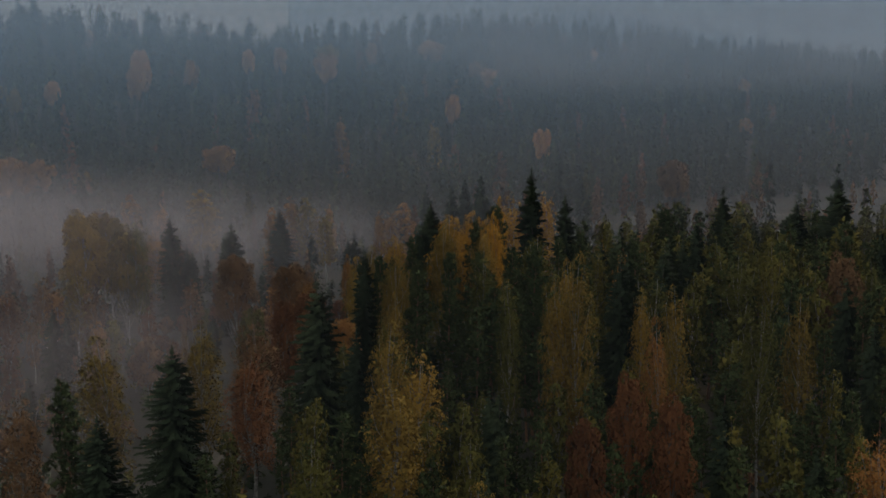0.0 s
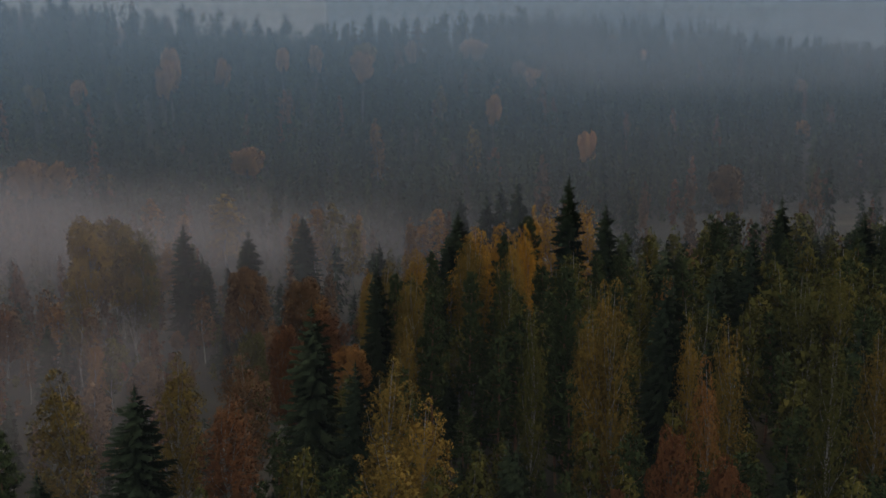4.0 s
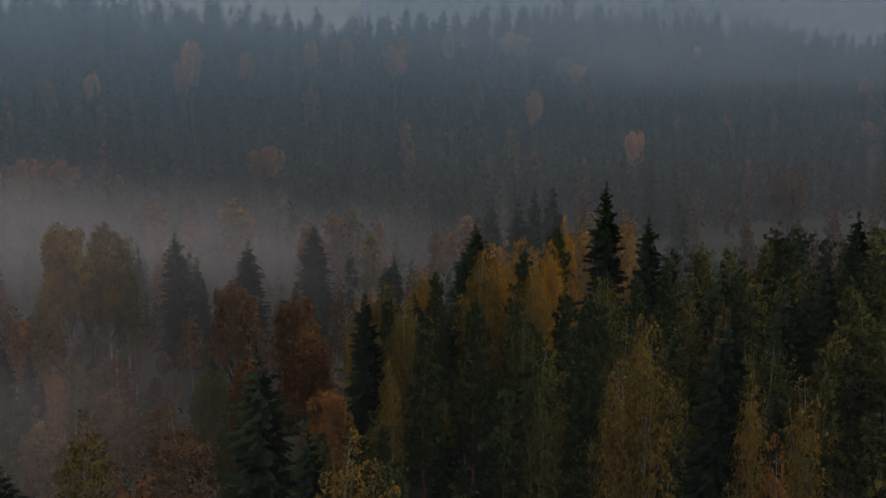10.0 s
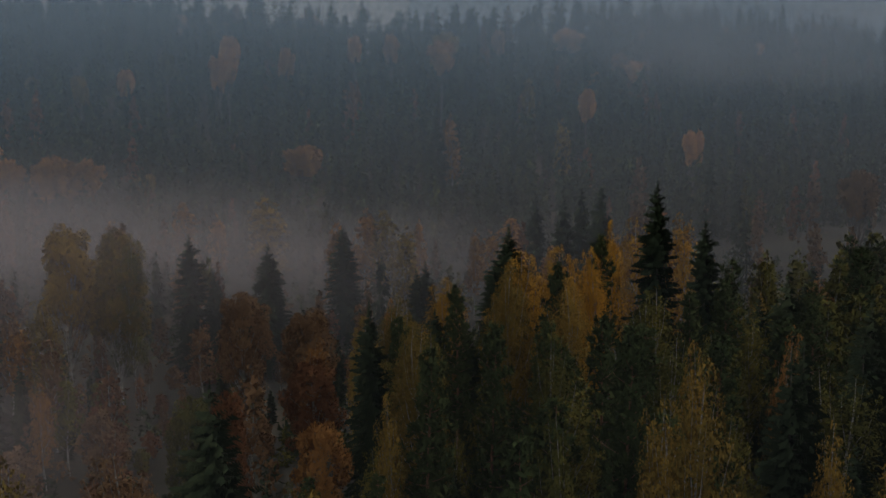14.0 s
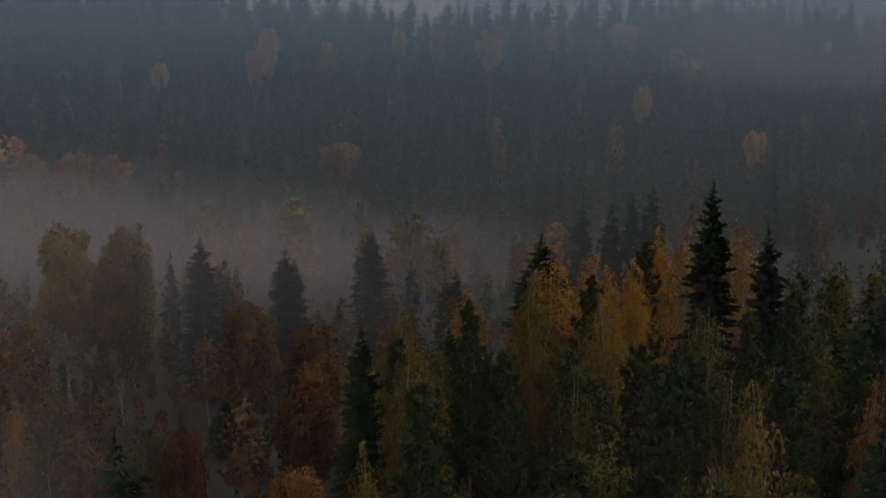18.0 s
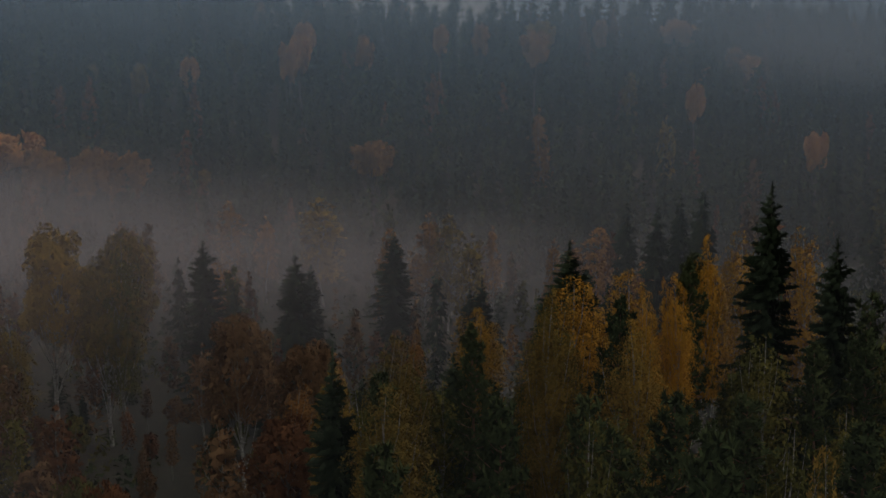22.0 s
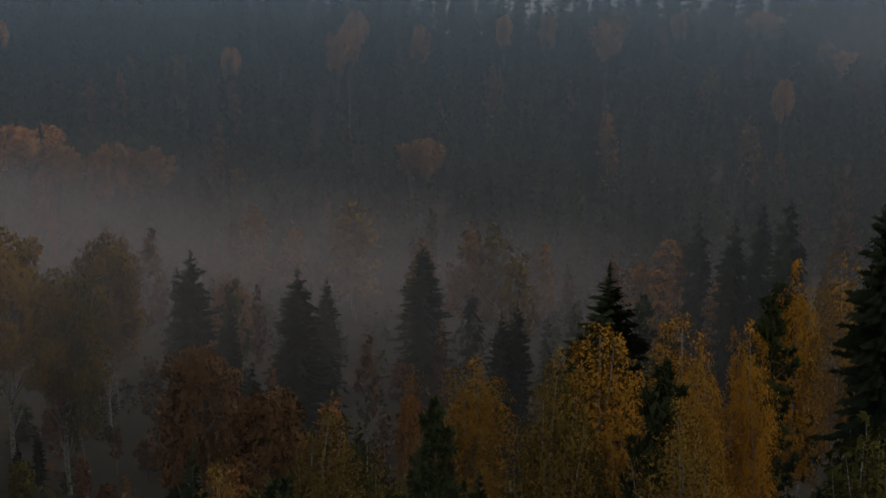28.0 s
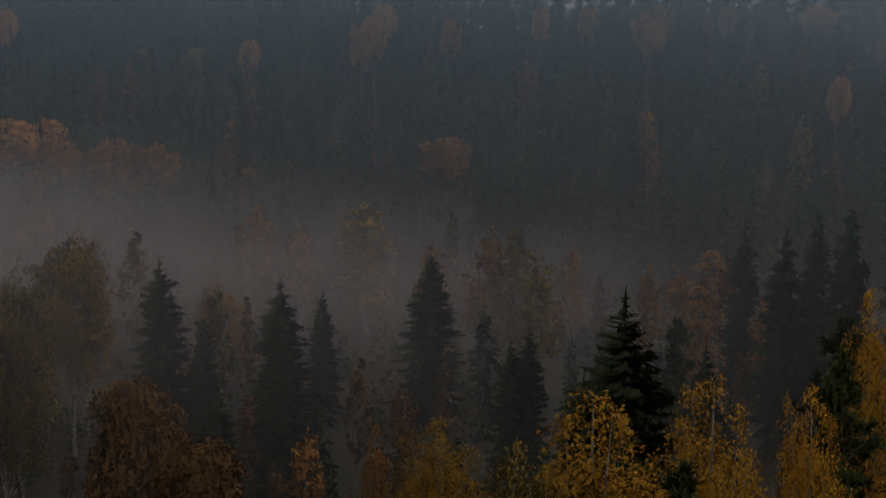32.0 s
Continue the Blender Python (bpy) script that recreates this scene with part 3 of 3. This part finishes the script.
def fill_wood(area, count, x_range, y_range, kinds, height, gap, inside):
    made = 0
    for _ in range(count * 12):
        x, y = fill.uniform(*x_range), fill.uniform(*y_range)
        if made == count:
            break
        if not inside(x, y) or not free(x, y, gap):
            continue
        kind, tone = fill.choice(kinds)
        h = fill.uniform(*height) * (0.75 if kind == "aspen" else 1)
        if area == "mid" and x < 3 and 112 < y < 152:
            h *= 0.72
        made += 1
        if area == "valley" and (y > 215 or x > 5):
            planted.append((x, y, 4.0))
            valley_places.append((x, y, h / 16.0))
            continue
        tree(kind, area, x, y, ground_height(x, y) + h, {"spruce": 0.27, "pine": 0.26, "birch": 0.27, "aspen": 0.5}[kind] * h * fill.uniform(0.8, 1.15), tone, 2 if area == "mid" and 124 < y < 168 and -14 < x < 26 else int(y < 275), fill.randrange(3))


DARK = [("spruce", "d")] * 2 + [("pine", "d")] * 5 + [("birch", "g")] * 5
MIXED = [("birch", "o"), ("birch", "r"), ("birch", "r")] + [("birch", "b")] * 3 + [("spruce", "d")] * 2 + [("aspen", "b")] * 2 + [("birch", "g")]
on_spur = lambda x, y: x > -12 + 0.5 * max(0, 120 - y) * -1 and x < 12 + 0.37 * y and not (y < 100 and x < -8) and not (y > 165 and x < 8 + (y - 165) * 0.6)
fill_wood("mid", 140, (-25, 60), (76, 118), DARK, (8, 12.5), 2.6, on_spur)
fill_wood("mid", 240, (-25, 90), (118, 205), DARK, (12.5, 17.5), 2.7, on_spur)
fill_wood("valley", 190, (-150, 5), (150, 300), MIXED, (8, 14), 3.8, lambda x, y: -0.62 * y < x < -22 - max(0, 180 - y) * 0.3 + max(0, y - 200) and not (-40 < x < -27 and 170 < y < 192))
fill_wood("valley", 90, (-95, -14), (140, 222), [("aspen", "b"), ("aspen", "r"), ("birch", "r")] + [("birch", "b")] * 2 + [("spruce", "d")] + [("aspen", "r"), ("aspen", "g")], (4, 8), 3.0, lambda x, y: x < -22 - max(0, 180 - y) * 0.2 + max(0, y - 195) * 0.5 and not (-40 < x < -27 and 168 < y < 194))
fill_wood("valley", 75, (5, 150), (205, 370), MIXED + DARK * 2, (13, 19), 4.5, lambda x, y: x < 0.42 * y and x > (y - 205) * 0.12)


# ---- undergrowth ----
def undergrowth(name, label, count, x_range, y_range, tones, seed):
    rng = random.Random(seed)
    shape, index = Shape(), []
    for _ in range(count):
        x, y = rng.uniform(*x_range), rng.uniform(*y_range)
        if not -0.66 * y - 12 < x < 0.42 * y + 10:
            continue
        if -42 < x < -26 and 168 < y < 194:
            continue
        z, tall, wide = ground_height(x, y), rng.uniform(1.2, 4.5), rng.uniform(0.8, 2.0)
        tone = rng.randrange(len(tones))
        for b in range(52):
            q = rng.random()
            d = any_way(rng, 0.2) * wide * (1.1 - 0.8 * q) * rng.uniform(0.3, 1)
            size = rng.uniform(0.4, 0.9)
            shape.leaf(Vector((x, y, z + tall * q)) + d, (any_way(rng) + Vector((0, 0, 0.4))).normalized() * size, any_way(rng) * size * 0.7)
            index.append(tone)
    me = shape.mesh(name, LEAF[tones[0]])
    for t in tones[1:]:
        me.materials.append(LEAF[t])
    me.polygons.foreach_set("material_index", index)
    tagged(new(name, me), label, "undergrowth", kind="stuff")


undergrowth("undergrowth", "dark saplings and brown shrubs under the trees", 2200, (-190, 140), (66, 330), ["d", "d", "b", "g", "p"], 21)


# ---- the hillside woods ----
def joined_woods(name, label, places, mix, seed, fine=1.0):
    """Trees that nobody could count, as one mesh. places: x, y, height factor; mix: share, kind, leaf tone."""
    rng = random.Random(seed)
    tones = sorted({tone for _, _, tone in mix})
    stock = []
    for share, kind, tone in mix:
        for number in range(5 if kind == "spruce" else 2):
            _, crown = aspen(107 + number, 0, 0.66) if kind == "aspen" else spruce(100 + 9 * number, 0, fine) if kind == "spruce" else MAKER[kind](100 + 9 * number, 0)
            points = np.array([tuple(p) for p in crown.v])
            stock.append((share / (5 if kind == "spruce" else 2), tones.index(tone), points, *crown_normals(points, np.array(crown.f))))
    limits = np.cumsum([item[0] for item in stock])
    verts, faces, normals, index, start = [], [], [], [], 0
    for x, y, factor in places:
        at = min(int(np.searchsorted(limits, rng.random() * limits[-1])), len(stock) - 1)
        _, tone, v, f, turns = stock[at]
        tall = rng.uniform(0.55, 1.12) * factor
        wide = rng.uniform(0.6, 0.95) * max(tall, 0.6)
        a = rng.uniform(0, 6.28)
        c, s = math.cos(a) * wide, math.sin(a) * wide
        verts.append(np.stack([v[:, 0] * c - v[:, 1] * s + x, v[:, 0] * s + v[:, 1] * c + y, v[:, 2] * tall + ground_height(x, y)], 1))
        faces.append(f + start)
        c, s = math.cos(a), math.sin(a)
        normals.append(np.stack([turns[:, 0] * c - turns[:, 1] * s, turns[:, 0] * s + turns[:, 1] * c, turns[:, 2]], 1))
        index.append(np.full(len(f), tone))
        start += len(v)
    v, f, m = np.concatenate(verts), np.concatenate(faces), np.concatenate(index)
    me = bpy.data.meshes.new(name)
    me.vertices.add(len(v))
    me.vertices.foreach_set("co", v.astype(np.float32).ravel())
    me.loops.add(3 * len(f))
    me.loops.foreach_set("vertex_index", f.astype(np.int32).ravel())
    me.polygons.add(len(f))
    me.polygons.foreach_set("loop_start", np.arange(0, 3 * len(f), 3, dtype=np.int32))
    for t in tones:
        me.materials.append(LEAF[t])
    me.polygons.foreach_set("material_index", m.astype(np.int32))
    me.update()
    me.normals_split_custom_set(np.concatenate(normals).tolist())
    tagged(new(name, me), label, "woods", kind="stuff")


def hillside_places(gap):
    rng = random.Random(3)
    coloured = [(a, b) for a, b, _ in planted if b > 325]
    places, x = [], -300.0
    while x < 320:
        y = along(x, [(-300, 225), (-100, 300), (0, 345), (60, 390), (200, 480)]) - 14
        end = along(x, [(-300, 420), (-54, 500), (5, 560), (83, 725), (156, 810), (330, 890)])
        while y < end:
            px, py = x + rng.uniform(-0.55, 0.55) * gap, y + rng.uniform(-0.5, 0.5) * gap
            y += gap * (1 + max(0, y - 430) * 0.003)
            hides = any(abs(px - a) < 3.2 and -10 < py - b < 1.5 for a, b in coloured)
            if free(px, py, 2.6) and 20 - 0.86 * (py - 110) < px < 15 + 0.385 * py:
                places.append((px, py, 0.5 if hides else 1.0))
        x += gap * (1 if x < 60 else 1.5)
    return places


# trees out of view, added to keep low light off the spur's crowns
def unseen_places():
    rng = random.Random(8)
    return [(rng.uniform(-75, 85), rng.uniform(-45, 70), 0.72) for _ in range(150)]


hill = hillside_places(5.2)
joined_woods("hillside_woods", "dense dark spruce woods on the lower hillside", [p for p in hill if p[1] < 395],
             [(0.72, "spruce", "d"), (0.08, "spruce", "p"), (0.16, "pine", "p"), (0.03, "birch", "r")], 3, 1.4)
joined_woods("ridge_woods", "dark spruce woods on the upper slope and the ridge", [p for p in hill if p[1] >= 395],
             [(0.72, "spruce", "d"), (0.08, "spruce", "p"), (0.16, "pine", "p"), (0.025, "birch", "r"), (0.008, "aspen", "o")], 6)
joined_woods("valley_woods", "brown birches and dark spruces standing in the valley mist", valley_places,
             [(0.25, "spruce", "d"), (0.3, "birch", "b"), (0.25, "birch", "r"), (0.1, "birch", "o"), (0.1, "birch", "g")], 9, 1.4)
joined_woods("spur_woods", "unseen mixed spruce and birch woods added to shade the near spur", unseen_places(),
             [(0.6, "spruce", "d"), (0.2, "pine", "p"), (0.2, "birch", "g")], 4)


# ---- mist ----
def mist_haze_material(name, thin, thick, top, seed, veil_cap, edge, reach, floor):
    """Sheets painted as mist and air haze: thin high up, thicker and torn into wisps low over the valley."""
    m = bpy.data.materials.new(name)
    m.use_nodes = True
    n, k = m.node_tree.nodes, m.node_tree.links
    n.clear()

    def calc(kind, a, b, c=None):
        node = n.new("ShaderNodeMath")
        node.operation = kind
        for i, v in enumerate((a, b, c)):
            if v is None:
                continue
            if isinstance(v, (int, float)):
                node.inputs[i].default_value = v
            else:
                k.new(v, node.inputs[i])
        return node.outputs[0]

    coord, sep = n.new("ShaderNodeTexCoord"), n.new("ShaderNodeSeparateXYZ")
    k.new(coord.outputs["Object"], sep.inputs[0])
    mapping, tex = n.new("ShaderNodeMapping"), n.new("ShaderNodeTexNoise")
    mapping.inputs["Location"].default_value = (seed * 3.1, seed * 1.7, 0)
    mapping.inputs["Scale"].default_value = (0.02, 0.02, 0.05)
    k.new(coord.outputs["Object"], mapping.inputs[0])
    k.new(mapping.outputs[0], tex.inputs["Vector"])
    tex.inputs["Detail"].default_value, tex.inputs["Scale"].default_value = 3, 1.0

    def span(v, a, b):
        r = n.new("ShaderNodeMapRange")
        r.interpolation_type = "SMOOTHSTEP"
        r.inputs["From Min"].default_value, r.inputs["From Max"].default_value = a, b
        k.new(v, r.inputs["Value"])
        return r.outputs[0]

    height = calc("MULTIPLY_ADD", span(sep.outputs["X"], -105.0, -40.0), 10.5, calc("MULTIPLY_ADD", tex.outputs[0], -14.0, sep.outputs["Z"]))
    low = span(height, top, top - 11)
    west = span(calc("MULTIPLY_ADD", tex.outputs[0], 30.0, sep.outputs["X"]), edge, edge - reach)
    wisps = span(tex.outputs[0], 0.25, 0.7)
    lifted = calc("MULTIPLY_ADD", span(calc("MULTIPLY_ADD", tex.outputs[0], -8.0, sep.outputs["Z"]), floor, floor + 13), 0.95, 0.05)
    amount = calc("MULTIPLY", calc("MULTIPLY", calc("MULTIPLY", low, lifted), west), calc("MULTIPLY_ADD", wisps, 0.75, 0.25))
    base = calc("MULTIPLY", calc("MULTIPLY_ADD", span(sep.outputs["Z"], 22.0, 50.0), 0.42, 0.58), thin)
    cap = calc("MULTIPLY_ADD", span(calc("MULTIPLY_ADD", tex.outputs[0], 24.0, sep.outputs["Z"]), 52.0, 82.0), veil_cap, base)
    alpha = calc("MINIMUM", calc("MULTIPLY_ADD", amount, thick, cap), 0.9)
    clear, front, behind = n.new("ShaderNodeBsdfTransparent"), n.new("ShaderNodeBsdfDiffuse"), n.new("ShaderNodeBsdfTranslucent")
    share = calc("DIVIDE", calc("MULTIPLY", amount, thick), calc("ADD", alpha, 0.0001))
    tint = n.new("ShaderNodeMix")
    tint.data_type = "RGBA"
    # the blue of distant haze is put into the colour, growing with height
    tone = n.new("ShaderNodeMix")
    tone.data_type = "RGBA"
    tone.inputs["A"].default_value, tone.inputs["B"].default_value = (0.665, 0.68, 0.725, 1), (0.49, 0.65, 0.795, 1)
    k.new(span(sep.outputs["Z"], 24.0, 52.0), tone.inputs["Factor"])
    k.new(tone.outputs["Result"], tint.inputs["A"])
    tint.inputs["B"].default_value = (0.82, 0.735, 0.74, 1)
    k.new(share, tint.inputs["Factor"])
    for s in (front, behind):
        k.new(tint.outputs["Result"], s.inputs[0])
    both, mix = n.new("ShaderNodeMixShader"), n.new("ShaderNodeMixShader")
    both.inputs[0].default_value = 0.5
    k.new(front.outputs[0], both.inputs[1])
    k.new(behind.outputs[0], both.inputs[2])
    k.new(alpha, mix.inputs[0])
    k.new(clear.outputs[0], mix.inputs[1])
    k.new(both.outputs[0], mix.inputs[2])
    k.new(mix.outputs[0], n.new("ShaderNodeOutputMaterial").inputs[0])
    return m


def mist_veil(y0, lean, x_range, thin, thick, top, seed, veil_cap, edge, reach, floor=-40.0):
    """One upright sheet standing in for mist and haze, lying along the foot of the hill."""
    nx, nz = 60, 10
    verts, faces = [], []
    for j in range(nz + 1):
        for i in range(nx + 1):
            x = x_range[0] + (x_range[1] - x_range[0]) * i / nx
            verts.append((x, y0 + lean * x + 5 * noise.noise((x * 0.03, j * 0.3, seed)), -10 + 190 * (j / nz) ** 1.6))
    for j in range(nz):
        for i in range(nx):
            a = j * (nx + 1) + i
            faces.append((a, a + 1, a + nx + 2, a + nx + 1))
    me = bpy.data.meshes.new("mist_veil")
    me.from_pydata(verts, [], faces)
    me.polygons.foreach_set("use_smooth", [True] * len(faces))
    me.materials.append(mist_haze_material("mist", thin, thick, top, seed, veil_cap, edge, reach, floor))
    tagged(new("mist_veil", me), "thin sheet painted as morning mist and air haze over the valley", "mist", "mist layers", "stuff")


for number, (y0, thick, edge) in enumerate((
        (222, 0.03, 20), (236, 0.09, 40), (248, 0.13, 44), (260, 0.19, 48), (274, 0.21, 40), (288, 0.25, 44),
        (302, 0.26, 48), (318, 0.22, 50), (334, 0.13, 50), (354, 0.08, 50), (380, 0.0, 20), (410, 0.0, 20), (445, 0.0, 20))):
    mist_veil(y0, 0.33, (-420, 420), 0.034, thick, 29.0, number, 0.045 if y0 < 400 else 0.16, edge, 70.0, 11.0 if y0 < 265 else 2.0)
# thin haze painted on sheets behind the crest of the spur
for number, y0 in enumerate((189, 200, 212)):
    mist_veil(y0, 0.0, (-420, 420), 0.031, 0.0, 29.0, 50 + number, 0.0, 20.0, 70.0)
# sheets painted as brighter haze on the upper slope towards the end of the ridge
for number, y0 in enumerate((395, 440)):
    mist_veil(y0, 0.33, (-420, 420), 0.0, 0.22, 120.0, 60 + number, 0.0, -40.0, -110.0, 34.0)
# sheet painted as cloud on the far end of the ridge
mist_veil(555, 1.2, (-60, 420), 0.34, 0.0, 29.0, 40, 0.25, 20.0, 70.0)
# thin mist before the valley trees
mist_veil(203, 0.33, (-420, 60), 0.0, 0.11, 48.0, 27, 0.0, 10.0, 40.0, 15.0)
mist_veil(190, 0.33, (-420, 40), 0.0, 0.09, 48.0, 28, 0.0, -5.0, 40.0, 15.0)
# the near bank, which lies beside the spur only
for number, (y0, thick, top) in enumerate(((107, 0.08, 36.0), (118, 0.1, 37.0), (129, 0.16, 40.0), (141, 0.19, 40.0))):
    mist_veil(y0, 0.0, (-260, -7), 0.0, thick, top, 30 + number, 0.0, 2.0, 24.0, 11.0)


def haze_layer(z):
    """A faint flat sheet added just above the tree tops of the spur, standing in for air haze."""
    nx, ny = 30, 40
    verts = [(-300 + 20 * i, -160 + 10 * j, z + noise.noise((i * 0.4, j * 0.4, 9))) for j in range(ny + 1) for i in range(nx + 1)]
    faces = [(j * (nx + 1) + i, j * (nx + 1) + i + 1, (j + 1) * (nx + 1) + i + 1, (j + 1) * (nx + 1) + i) for j in range(ny) for i in range(nx)]
    me = bpy.data.meshes.new("haze_layer")
    me.from_pydata(verts, [], faces)
    me.polygons.foreach_set("use_smooth", [True] * len(faces))
    m = bpy.data.materials.new("haze")
    m.use_nodes = True
    n, k = m.node_tree.nodes, m.node_tree.links
    n.clear()
    coord, sep = n.new("ShaderNodeTexCoord"), n.new("ShaderNodeSeparateXYZ")
    k.new(coord.outputs["Object"], sep.inputs[0])
    # laid only where it lifts the dark tones of the spur seen from afar
    last = None
    for axis_name, low, high in (("Y", 25.0, 60.0), ("Y", 140.0, 112.0), ("X", -80.0, -45.0)):
        fade = n.new("ShaderNodeMapRange")
        fade.interpolation_type = "SMOOTHSTEP"
        fade.inputs["From Min"].default_value, fade.inputs["From Max"].default_value = low, high
        k.new(sep.outputs[axis_name], fade.inputs["Value"])
        if last:
            both_ = n.new("ShaderNodeMath")
            both_.operation = "MULTIPLY"
            k.new(last, both_.inputs[0])
            k.new(fade.outputs[0], both_.inputs[1])
            last = both_.outputs[0]
        else:
            last = fade.outputs[0]
    part_ = n.new("ShaderNodeMath")
    part_.operation = "MULTIPLY_ADD"
    part_.inputs[1].default_value, part_.inputs[2].default_value = 0.007, 0.0
    k.new(last, part_.inputs[0])
    clear, front, behind = n.new("ShaderNodeBsdfTransparent"), n.new("ShaderNodeBsdfDiffuse"), n.new("ShaderNodeBsdfTranslucent")
    both, mix = n.new("ShaderNodeMixShader"), n.new("ShaderNodeMixShader")
    for b in (front, behind):
        b.inputs[0].default_value = (0.7, 0.82, 1.0, 1)
    k.new(front.outputs[0], both.inputs[1])
    k.new(behind.outputs[0], both.inputs[2])
    k.new(part_.outputs[0], mix.inputs[0])
    k.new(clear.outputs[0], mix.inputs[1])
    k.new(both.outputs[0], mix.inputs[2])
    k.new(mix.outputs[0], n.new("ShaderNodeOutputMaterial").inputs[0])
    me.materials.append(m)
    tagged(new("haze_layer", me), "faint bluish sheet added as air haze above the tree tops", "haze", "mist layers", "stuff")


haze_layer(43.6)
